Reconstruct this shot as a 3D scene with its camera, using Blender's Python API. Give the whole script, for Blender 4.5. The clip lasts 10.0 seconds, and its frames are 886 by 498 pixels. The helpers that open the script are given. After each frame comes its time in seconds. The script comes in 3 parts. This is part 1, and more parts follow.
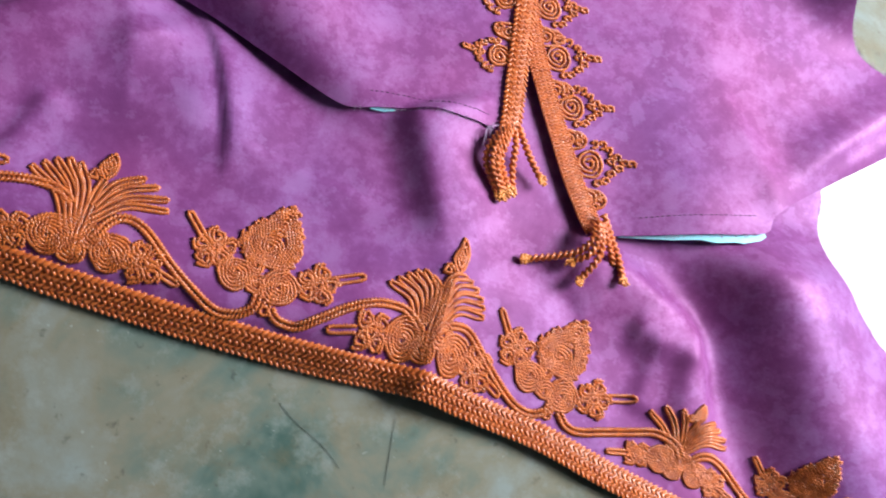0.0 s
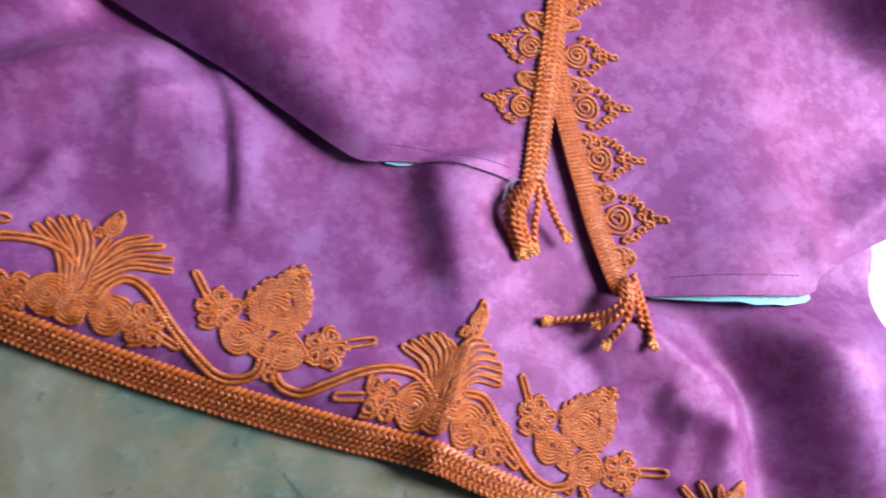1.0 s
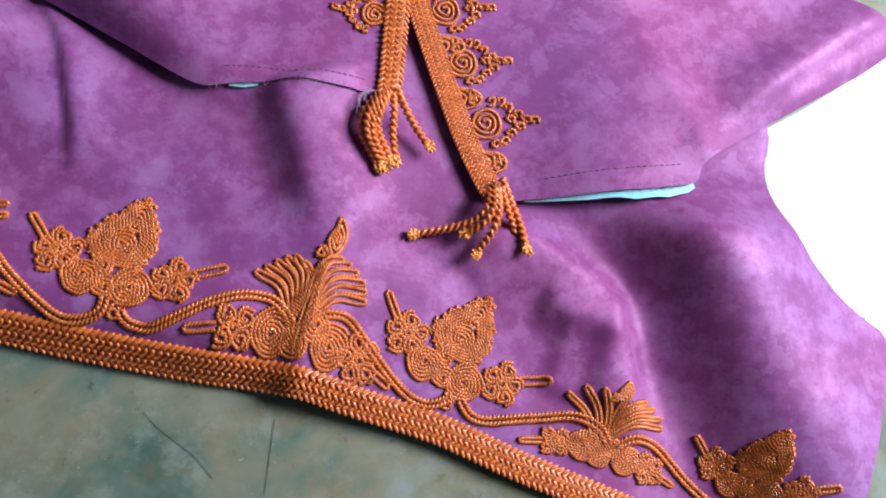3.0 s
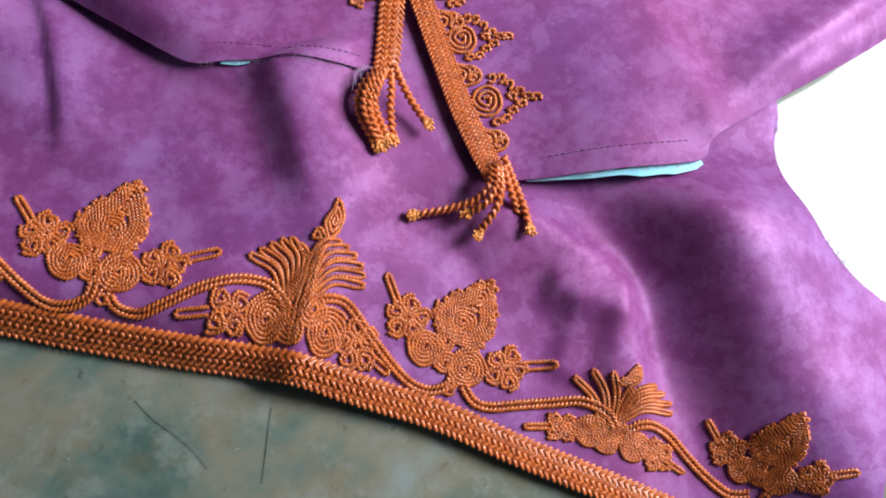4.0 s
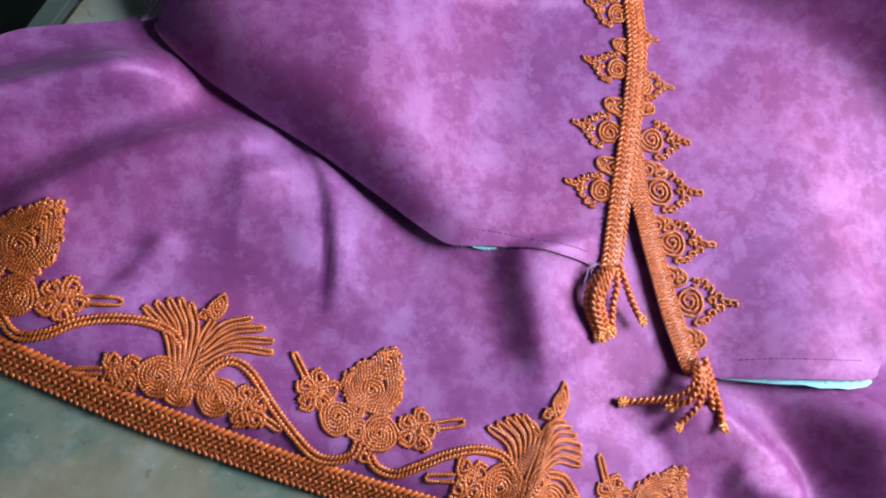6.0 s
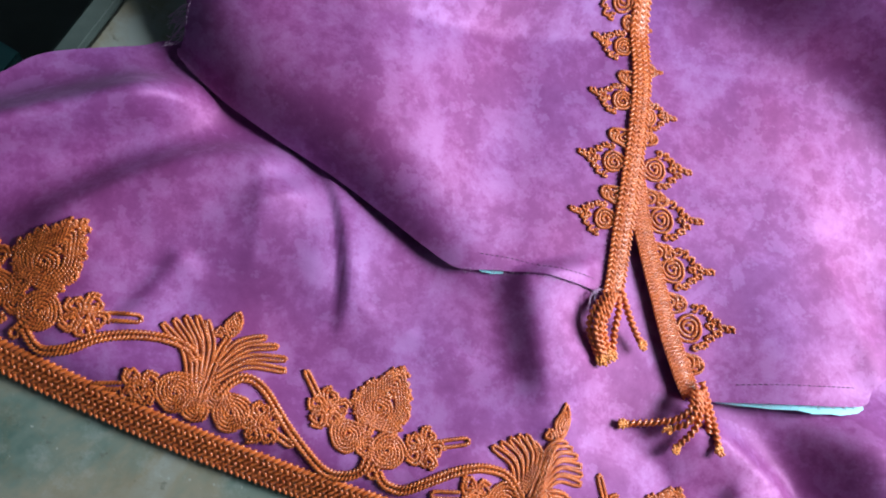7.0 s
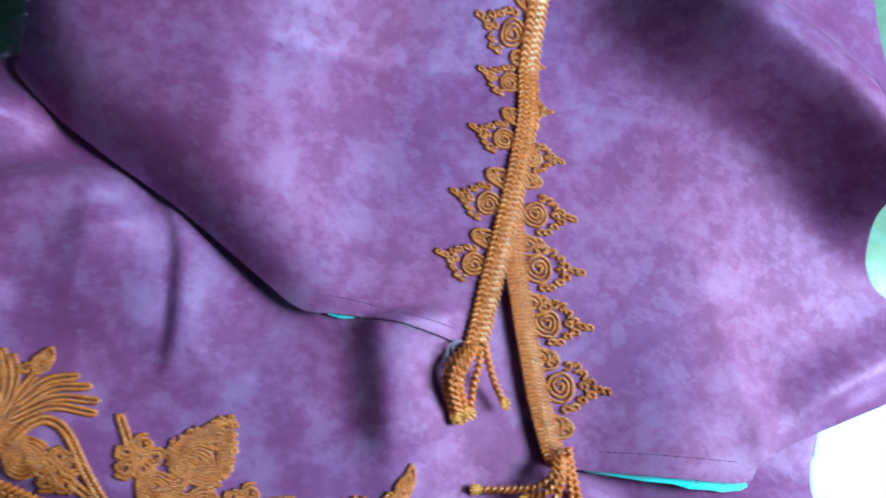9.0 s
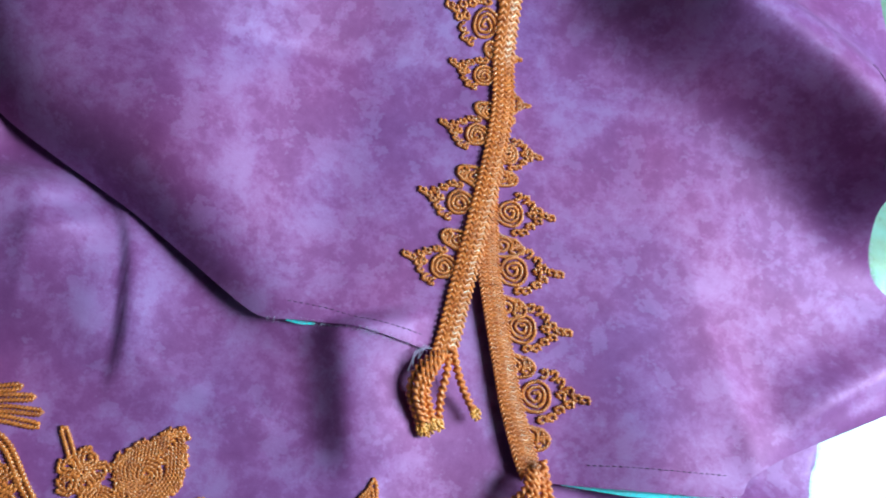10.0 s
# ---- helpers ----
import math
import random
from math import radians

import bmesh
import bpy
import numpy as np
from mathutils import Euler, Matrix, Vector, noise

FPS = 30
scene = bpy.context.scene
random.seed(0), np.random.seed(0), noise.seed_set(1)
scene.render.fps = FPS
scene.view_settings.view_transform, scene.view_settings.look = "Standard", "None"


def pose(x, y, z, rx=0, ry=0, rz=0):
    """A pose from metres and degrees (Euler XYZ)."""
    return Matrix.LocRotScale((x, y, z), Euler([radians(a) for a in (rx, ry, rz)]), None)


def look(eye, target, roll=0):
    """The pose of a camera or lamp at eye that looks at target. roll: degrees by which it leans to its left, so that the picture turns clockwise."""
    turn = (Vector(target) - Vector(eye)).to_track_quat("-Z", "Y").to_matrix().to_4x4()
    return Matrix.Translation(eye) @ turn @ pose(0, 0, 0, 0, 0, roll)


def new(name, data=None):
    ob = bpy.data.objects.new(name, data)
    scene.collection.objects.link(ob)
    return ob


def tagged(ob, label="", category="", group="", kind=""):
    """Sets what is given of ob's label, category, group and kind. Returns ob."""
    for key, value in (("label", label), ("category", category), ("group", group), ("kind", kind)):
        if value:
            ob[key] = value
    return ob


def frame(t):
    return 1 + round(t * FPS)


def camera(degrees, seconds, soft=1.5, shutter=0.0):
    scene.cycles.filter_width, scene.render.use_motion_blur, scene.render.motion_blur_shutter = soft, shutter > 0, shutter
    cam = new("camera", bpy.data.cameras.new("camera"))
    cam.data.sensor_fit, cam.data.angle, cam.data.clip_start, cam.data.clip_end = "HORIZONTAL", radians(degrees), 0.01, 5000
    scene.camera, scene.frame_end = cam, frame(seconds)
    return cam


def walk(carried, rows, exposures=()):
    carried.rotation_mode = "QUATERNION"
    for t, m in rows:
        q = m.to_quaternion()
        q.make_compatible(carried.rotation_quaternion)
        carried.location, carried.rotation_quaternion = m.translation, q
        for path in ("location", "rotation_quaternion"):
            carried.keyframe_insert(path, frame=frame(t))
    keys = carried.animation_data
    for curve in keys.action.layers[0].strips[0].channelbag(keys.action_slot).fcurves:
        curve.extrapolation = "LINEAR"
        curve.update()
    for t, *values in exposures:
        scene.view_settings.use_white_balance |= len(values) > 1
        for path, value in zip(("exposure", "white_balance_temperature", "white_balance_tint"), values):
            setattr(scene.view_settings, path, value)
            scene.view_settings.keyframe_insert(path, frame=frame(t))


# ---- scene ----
cam = camera(54.3, 10.0, soft=1.9, shutter=0.6)
METRES, EYE, TILT, LEAN, TURN = 0.5, 0.417, -77.4, -16.7, 0.0
ROWS = [
    (0.0, 0.0, 0.0, 0.0, -0.0, 0.0, -0.0),
    (0.5, -0.0099, 0.0214, 0.0186, 1.59, 0.08, 0.7),
    (1.0, 0.0366, 0.0435, 0.0287, 3.64, 2.07, -0.49),
    (1.5, 0.0984, 0.0658, 0.0181, 3.39, 0.07, 1.09),
    (2.0, 0.1315, 0.0694, -0.0135, 5.32, 0.94, 2.35),
    (2.5, 0.1745, 0.0785, -0.0154, 5.26, 0.13, 3.71),
    (4.0, 0.1826, 0.1169, -0.0354, 5.35, -0.57, 5.44),
    (4.5, 0.1389, 0.0954, -0.0047, 5.44, 0.47, 2.45),
    (5.0, 0.0763, 0.0692, 0.0489, 5.34, 0.98, 0.7),
    (5.5, -0.0088, 0.0318, 0.0982, 4.43, 1.0, -1.11),
    (6.0, -0.0513, 0.0009, 0.1156, 3.33, 1.54, -1.95),
    (6.2, -0.0614, -0.0032, 0.1207, 2.19, 1.37, -2.47),
    (7.3, -0.0657, -0.0339, 0.1341, 3.1, 2.23, -3.14),
    (7.5, -0.0692, -0.0339, 0.1369, 2.78, 2.14, -3.23),
    (8.0, -0.0869, -0.0147, 0.1193, 3.92, 2.6, -6.71),
    (8.5, -0.0304, -0.0077, 0.1618, 2.18, 3.33, -7.23),
    (9.0, 0.0841, 0.0474, 0.1502, 3.22, 4.57, -5.91),
    (9.5, 0.1371, 0.0737, 0.1603, 3.97, 4.6, -6.26),
    (10.0, 0.143, 0.0981, 0.1527, 5.35, 4.96, -5.52),
]
walk(cam, [(t, pose(0, 0, EYE, TILT, LEAN, TURN) @ pose(METRES * x, METRES * y, METRES * z, 90 + pitch, roll, yaw)) for t, x, y, z, yaw, pitch, roll in ROWS],
     exposures=[(0.0, 0.05, 6500, 10), (2.5, -0.06, 6400, 6), (4.0, -0.29, 6500, 10), (4.4, -0.08, 6450, 10), (5.5, 0.0, 6200, 8), (7.5, 0.0, 6200, 8), (8.7, 0.0, 6300, 8), (9.0, -0.1, 4500, -55), (9.25, -0.1, 4500, -55), (9.45, -0.16, 6450, 4), (9.85, -0.16, 6500, 5), (10.0, -0.12, 4750, -46)])

from mathutils import geometry

# ---- light: daylight from a high window on the +x side of the room ----
world = bpy.data.worlds.new("world")
scene.world = world
world.use_nodes = True
sky = world.node_tree.nodes.new("ShaderNodeTexSky")
sky.sky_type, sky.sun_disc = "NISHITA", False
sky.sun_elevation, sky.sun_rotation = radians(48), radians(75)
world.node_tree.links.new(sky.outputs[0], world.node_tree.nodes["Background"].inputs[0])
world.node_tree.nodes["Background"].inputs[1].default_value = 0.06
WINDOW = (0.97, 0.28, 0.66)          # centre of the opening
WIN_W, WIN_H = 0.42, 0.62
lamp = bpy.data.lights.new("window_light", "AREA")
lamp.shape, lamp.size, lamp.size_y, lamp.energy, lamp.color = "RECTANGLE", WIN_W, WIN_H, 36.5, (0.93, 0.98, 1.0)
new("window_light", lamp).matrix_world = look(WINDOW, (0.0, 0.1, 0.0))


# ---- materials ----
def mat(name, rough=0.6, metal=0.0, sheen=0.0, spec=0.5):
    m = bpy.data.materials.new(name)
    m.use_nodes = True
    b = m.node_tree.nodes["Principled BSDF"]
    b.inputs["Roughness"].default_value, b.inputs["Metallic"].default_value = rough, metal
    b.inputs["Sheen Weight"].default_value, b.inputs["Specular IOR Level"].default_value = sheen, spec
    return m, m.node_tree.nodes, m.node_tree.links, b


def noise_tex(nodes, links, scale, detail=4.0, rough=0.55, distort=0.0, coord=None):
    n = nodes.new("ShaderNodeTexNoise")
    n.inputs["Scale"].default_value, n.inputs["Detail"].default_value = scale, detail
    n.inputs["Roughness"].default_value, n.inputs["Distortion"].default_value = rough, distort
    if coord is None:
        coord = nodes.new("ShaderNodeTexCoord").outputs["Object"]
    links.new(coord, n.inputs["Vector"])
    return n.outputs["Fac"]


def ramp(nodes, links, fac, stops):
    r = nodes.new("ShaderNodeValToRGB")
    el = r.color_ramp.elements
    el[0].position, el[0].color = stops[0][0], (*stops[0][1], 1)
    el[1].position, el[1].color = stops[-1][0], (*stops[-1][1], 1)
    for p, c in stops[1:-1]:
        e = el.new(p)
        e.color = (*c, 1)
    links.new(fac, r.inputs[0])
    return r.outputs[0]


def mix(nodes, links, fac, a, b, kind="MIX"):
    x = nodes.new("ShaderNodeMix")
    x.data_type, x.blend_type = "RGBA", kind
    for s, v in ((x.inputs[0], fac), (x.inputs[6], a), (x.inputs[7], b)):
        if isinstance(v, (int, float)):
            s.default_value = v
        elif isinstance(v, tuple):
            s.default_value = (*v, 1)
        else:
            links.new(v, s)
    return x.outputs[2]


def bump(nodes, links, bsdf, height, strength, distance):
    b = nodes.new("ShaderNodeBump")
    b.inputs["Strength"].default_value, b.inputs["Distance"].default_value = strength, distance
    links.new(height, b.inputs["Height"])
    links.new(b.outputs[0], bsdf.inputs["Normal"])


def velvet():
    """Purple crushed velvet: the nap lies in feathery patches, their sheen painted as colour."""
    m, N, L, b = mat("purple_velvet", 0.6, 0.15, 0.12, 0.3)
    big = noise_tex(N, L, 32, 10.0, 0.74, 0.12)
    fine = noise_tex(N, L, 110, 8.0, 0.70)
    patch = mix(N, L, 0.22, big, fine)
    col = ramp(N, L, patch, [(0.37, (0.176, 0.036, 0.168)), (0.48, (0.210, 0.050, 0.204)), (0.505, (0.238, 0.064, 0.238)), (0.54, (0.256, 0.078, 0.262)), (0.57, (0.284, 0.100, 0.302)), (0.65, (0.310, 0.122, 0.340))])
    flake = ramp(N, L, noise_tex(N, L, 62, 9.0, 0.68), [(0.535, (0.0,) * 3), (0.575, (0.42,) * 3)])
    col = mix(N, L, flake, col, (0.305, 0.122, 0.338))
    wide = noise_tex(N, L, 9, 3.0, 0.5)
    hue = ramp(N, L, wide, [(0.3, (1.10, 0.88, 0.90)), (0.7, (0.92, 1.08, 1.10))])
    L.new(mix(N, L, 1.0, col, hue, "MULTIPLY"), b.inputs["Base Color"])
    L.new(ramp(N, L, patch, [(0.42, (0.60,) * 3), (0.56, (0.55,) * 3)]), b.inputs["Roughness"])
    b.inputs["Sheen Tint"].default_value = (0.85, 0.5, 0.95, 1)
    b.inputs["Sheen Roughness"].default_value = 0.45
    pile = noise_tex(N, L, 900, 3.0)
    bump(N, L, b, mix(N, L, 0.5, pile, fine), 0.12, 0.0012)
    return m


def thread(name, dark, light, rough=0.42):
    """Glossy rayon cord, brighter on some turns than others."""
    m, N, L, b = mat(name, rough, 0.0, 0.1, 0.6)
    n = noise_tex(N, L, 260, 5.0, 0.65)
    col = ramp(N, L, n, [(0.3, dark), (0.7, light)])
    L.new(col, b.inputs["Base Color"])
    bump(N, L, b, noise_tex(N, L, 2200, 2.0), 0.3, 0.0003)
    return m


def table_paint():
    """Old grey-green painted sheet, worn to brown in patches, with dark spots and scratches."""
    m, N, L, b = mat("worn_table_paint", 0.3, 0.0, 0.0, 0.5)
    shift = N.new("ShaderNodeMapping")
    shift.inputs["Location"].default_value = (0.23, 0.31, 0.0)
    L.new(N.new("ShaderNodeTexCoord").outputs["Object"], shift.inputs[0])
    big = noise_tex(N, L, 11, 5.0, 0.6, 0.4, shift.outputs[0])
    base = ramp(N, L, big, [(0.34, (0.056, 0.102, 0.090)), (0.42, (0.118, 0.158, 0.140)), (0.51, (0.200, 0.190, 0.148)), (0.62, (0.225, 0.255, 0.245))])
    streak = noise_tex(N, L, 30, 8.0, 0.72)
    base = mix(N, L, ramp(N, L, streak, [(0.47, (0,) * 3), (0.66, (0.55,) * 3)]), base, (0.160, 0.130, 0.080))
    pale = noise_tex(N, L, 55, 7.0, 0.7)
    base = mix(N, L, ramp(N, L, pale, [(0.52, (0,) * 3), (0.68, (0.5,) * 3)]), base, (0.265, 0.295, 0.285))
    spots = noise_tex(N, L, 120, 4.0, 0.6)
    base = mix(N, L, ramp(N, L, spots, [(0.64, (0,) * 3), (0.76, (0.6,) * 3)]), base, (0.030, 0.036, 0.036))
    chips = noise_tex(N, L, 260, 2.0, 0.5)
    base = mix(N, L, ramp(N, L, chips, [(0.72, (0,) * 3), (0.76, (0.5,) * 3)]), base, (0.32, 0.35, 0.33))
    L.new(base, b.inputs["Base Color"])
    L.new(ramp(N, L, streak, [(0.3, (0.10,) * 3), (0.7, (0.22,) * 3)]), b.inputs["Roughness"])
    bump(N, L, b, mix(N, L, 0.5, streak, spots), 0.15, 0.0015)
    return m


def plain(name, a, c, rough, scale=12, strength=0.1):
    m, N, L, b = mat(name, rough)
    n = noise_tex(N, L, scale, 5.0)
    L.new(ramp(N, L, n, [(0.3, a), (0.7, c)]), b.inputs["Base Color"])
    bump(N, L, b, noise_tex(N, L, scale * 12, 3.0), strength, 0.002)
    return m


VELVET = velvet()
ORANGE = thread("orange_cord", (0.28, 0.042, 0.005), (0.70, 0.176, 0.034), 0.31)
BRAID = thread("orange_braid", (0.38, 0.062, 0.008), (0.70, 0.165, 0.030), 0.34)
GOLD = thread("frayed_orange_thread", (0.58, 0.16, 0.02), (0.80, 0.30, 0.06), 0.36)
LINING = plain("turquoise_lining", (0.26, 0.62, 0.78), (0.36, 0.72, 0.86), 0.6, 60)
TABLE = table_paint()
STEEL = plain("grey_green_edging", (0.030, 0.046, 0.044), (0.060, 0.080, 0.075), 0.5, 40)
# walls and ceiling are out of view; these tones set the fill light
PLASTER = plain("pale_green_plaster", (0.25, 0.35, 0.37), (0.32, 0.42, 0.44), 0.85, 5)
CEIL = plain("white_ceiling_paint", (0.46, 0.48, 0.48), (0.54, 0.56, 0.56), 0.9, 5)
FLOOR = plain("dark_concrete", (0.025, 0.025, 0.026), (0.05, 0.05, 0.05), 0.7, 9)
WOOD = plain("dark_window_wood", (0.10, 0.07, 0.05), (0.16, 0.11, 0.07), 0.5, 30)
HAIR = plain("pale_loose_thread", (0.24, 0.14, 0.26), (0.34, 0.22, 0.36), 0.7, 200)
INK = plain("dark_purple_stitch", (0.05, 0.012, 0.05), (0.09, 0.02, 0.09), 0.7, 200)
SCRATCH = plain("dark_scratch", (0.045, 0.055, 0.052), (0.09, 0.10, 0.095), 0.6, 300)


# ---- builders ----
def part(name, verts, faces, material, parent, label="", smooth=True):
    me = bpy.data.meshes.new(name)
    me.from_pydata([tuple(v) for v in verts], [], faces)
    me.materials.append(material)
    if smooth:
        me.polygons.foreach_set("use_smooth", [True] * len(me.polygons))
    me.update()
    ob = new(name, me)
    if parent is not None:
        ob.parent = parent
    return tagged(ob, label) if label else ob


def box(name, size, at, material, parent=None, rz=0.0, bevel=0.0):
    bm = bmesh.new()
    bmesh.ops.create_cube(bm, size=1.0, matrix=Matrix.Diagonal((*size, 1)))
    if bevel:
        bmesh.ops.bevel(bm, geom=list(bm.edges), offset=bevel, segments=2, affect="EDGES")
    me = bpy.data.meshes.new(name)
    bm.to_mesh(me)
    bm.free()
    me.materials.append(material)
    ob = new(name, me)
    ob.matrix_world = pose(*at, 0, 0, rz)
    if parent is not None:
        ob.parent = parent
    return ob


def spline(points, step, closed=False):
    """Points at even steps along a smooth curve through the given ones."""
    p = np.array(points, float)
    if closed:
        p = np.vstack([p[-1:], p, p[:2]])
    else:
        p = np.vstack([2 * p[:1] - p[1:2], p, 2 * p[-1:] - p[-2:-1]])
    out = []
    for a, b, c, d in zip(p, p[1:], p[2:], p[3:]):
        n = max(4, int(np.linalg.norm(c - b) / step) + 1)
        s = np.linspace(0, 1, n, endpoint=False)[:, None]
        out.append(0.5 * (2 * b + (c - a) * s + (2 * a - 5 * b + 4 * c - d) * s**2 + (3 * b - a - 3 * c + d) * s**3))
    q = np.vstack(out + [p[-2:-1]])
    run = np.concatenate([[0], np.cumsum(np.linalg.norm(np.diff(q, axis=0), axis=1))])
    at = np.linspace(0, run[-1], max(3, int(run[-1] / step) + 1))
    return np.stack([np.interp(at, run, q[:, i]) for i in range(q.shape[1])], 1)


def ridge(x, y, line, h, left, right, cusp=False, fade=(0.2, 0.2)):
    """Height of one fold: h along the line, falling off over left and right metres to its two sides."""
    p = spline(line, 0.006)
    a, d = p[:-1], np.diff(p, axis=0)
    n = len(a)
    best, side, along = np.full(x.shape, 9.0), np.zeros(x.shape), np.zeros(x.shape)
    for i in range(n):
        dx, dy = x - a[i, 0], y - a[i, 1]
        k = np.clip((dx * d[i, 0] + dy * d[i, 1]) / (d[i] @ d[i]), 0, 1)
        r = np.hypot(dx - k * d[i, 0], dy - k * d[i, 1])
        w = r < best
        best = np.where(w, r, best)
        side = np.where(w, d[i, 0] * dy - d[i, 1] * dx, side)
        along = np.where(w, (i + k) / n, along)
    width = np.where(side > 0, left, right)
    f = np.ones(x.shape)
    if fade[0]:
        f *= np.clip(along / fade[0], 0, 1)
    if fade[1]:
        f *= np.clip((1 - along) / fade[1], 0, 1)
    f = f * f * (3 - 2 * f)
    return h * f * (np.exp(-1.3 * best / width) if cusp else np.exp(-(best / width) ** 2))


def bank(x, y, line, h, near, far, power=1.3):
    """A slope that starts sharply at the line and rises to its left, easing off again far away."""
    p = spline(line, 0.006)
    best, side = np.full(x.shape, 9.0), np.zeros(x.shape)
    for a, d in zip(p[:-1], np.diff(p, axis=0)):
        dx, dy = x - a[0], y - a[1]
        k = np.clip((dx * d[0] + dy * d[1]) / (d @ d), 0, 1)
        r = np.hypot(dx - k * d[0], dy - k * d[1])
        w = r < best
        best, side = np.where(w, r, best), np.where(w, d[0] * dy - d[1] * dx, side)
    s = np.where(side > 0, best, 0.0)
    return h * (1 - np.exp(-(s / near) ** power)) * np.exp(-(s / far) ** 2)


def ripple(x, y, scale, amount, seed):
    return amount * np.array([noise.noise((u * scale + seed, v * scale, seed * 0.37)) for u, v in zip(x.ravel(), y.ravel())]).reshape(x.shape)


HEM = [(-0.30, 0.172), (-0.20, 0.121), (-0.139, 0.0937), (-0.1128, 0.0836), (-0.0866, 0.0738), (-0.0605, 0.0647), (-0.0400, 0.0583), (0.0009, 0.0463), (0.0441, 0.0352), (0.0818, 0.0267),
       (0.1043, 0.0222), (0.1360, 0.0101), (0.1710, -0.0030), (0.2023, -0.0192), (0.2417, -0.0378), (0.290, -0.061), (0.355, -0.094)]
FLAP_FOLD = [(-0.100, 0.300), (-0.0833, 0.2635), (-0.0576, 0.2380), (-0.0282, 0.2218), (0.0022, 0.2062), (0.0341, 0.1869), (0.064, 0.168), (0.090, 0.152)]


def above(a, b):
    """The higher of two heights, eased where they cross."""
    return 0.5 * (a + b + np.sqrt((a - b) ** 2 + 0.0022 ** 2))


def back_shape(x, y):
    x, y = np.asarray(x, float), np.asarray(y, float)
    z = 0.005 + ripple(x, y, 22, 0.0012, 3.1) + ripple(x, y, 60, 0.0004, 8.2)
    z = z + ridge(x, y, [(0.103, 0.005), (0.1186, 0.0582), (0.1275, 0.0843), (0.1351, 0.101), (0.142, 0.128)], 0.015, 0.055, 0.040, True, (0.2, 0.5))
    end = np.clip((0.130 - y) / 0.050, 0, 1)
    z = z + end * end * (3 - 2 * end) * bank(x, y, [(0.212, 0.150), (0.217, 0.120), (0.226, 0.1075), (0.2410, 0.0985), (0.2560, 0.0802), (0.2665, 0.0581), (0.2715, 0.0314), (0.2815, -0.0003), (0.2950, -0.0365), (0.322, -0.10)], 0.053, 0.037 + 0.13 * np.clip(0.07 - y, 0, 0.1), 0.095, 2.0)
    z = z + ridge(x, y, [(-0.16, 0.117), (-0.0834, 0.0872), (-0.0397, 0.0740), (0.0049, 0.0595), (0.0491, 0.0477), (0.104, 0.0342)], 0.011, 0.035, 0.03, False, (0.2, 0.12))
    z = z + ridge(x, y, [(0.178, 0.080), (0.1898, 0.0879), (0.2133, 0.0915), (0.240, 0.0745), (0.260, 0.0538), (0.263, 0.0244), (0.268, -0.02)], 0.010, 0.009, 0.024)
    z = z + ridge(x, y, [(0.222, 0.060), (0.245, 0.052), (0.268, 0.046)], 0.0045, 0.009, 0.010)
    z = z + ridge(x, y, [(0.240, 0.058), (0.236, 0.040), (0.226, 0.012)], 0.0028, 0.010, 0.006)
    z = z + ridge(x, y, [(0.259, 0.050), (0.254, 0.032), (0.249, 0.006)], 0.0024, 0.011, 0.007)
    z = z + ridge(x, y, [(-0.022, 0.205), (-0.012, 0.185), (-0.006, 0.160), (-0.006, 0.130)], 0.007, 0.022, 0.03, False, (0.2, 0.4))
    f = np.clip((y - 0.118) / 0.03, 0, 1) * np.clip((0.224 - y) / 0.03, 0, 1)
    z = z + f * bank(x, y, [(-0.018, 0.2263), (-0.008, 0.2143), (0.004, 0.1907), (0.0096, 0.1617), (0.0112, 0.138), (0.008, 0.110)], 0.0046, 0.0020, 0.022)
    z = z + ridge(x, y, [(0.106, 0.172), (0.112, 0.155), (0.117, 0.135), (0.122, 0.112), (0.128, 0.090)], 0.012, 0.034, 0.013, False, (0.12, 0.35))
    z = z + ridge(x, y, [(-0.22, 0.170), (-0.16, 0.200), (-0.11, 0.2223), (-0.080, 0.233), (-0.045, 0.242)], 0.026, 0.015, 0.012, False, (0, 0.3))
    z = z + ridge(x, y, [(-0.16, 0.140), (-0.127, 0.162), (-0.0788, 0.1929), (-0.0389, 0.205), (-0.001, 0.2016)], 0.016, 0.013, 0.036, False, (0.3, 0.2))
    z = z + ridge(x, y, [(0.158, 0.166), (0.140, 0.168), (0.110, 0.172), (0.080, 0.172), (0.052, 0.184)], 0.0055, 0.014, 0.03)
    z = z + ridge(x, y, [(-0.062, 0.16), (-0.080, 0.13), (-0.092, 0.115)], 0.003, 0.012, 0.005)
    z = above(z - ridge(x, y, FLAP_FOLD, 0.005, 0.020, 0.016, False, (0.1, 0.3)), 0.0028)
    west = np.clip((0.115 - x) / 0.03, 0, 1)
    tuck = 0.30 + 0.70 * west * west * (3 - 2 * west)
    return z - tuck * (z - 0.0022) * (1 - bank(x, y, HEM, 1.0, 0.0125, 9.0))


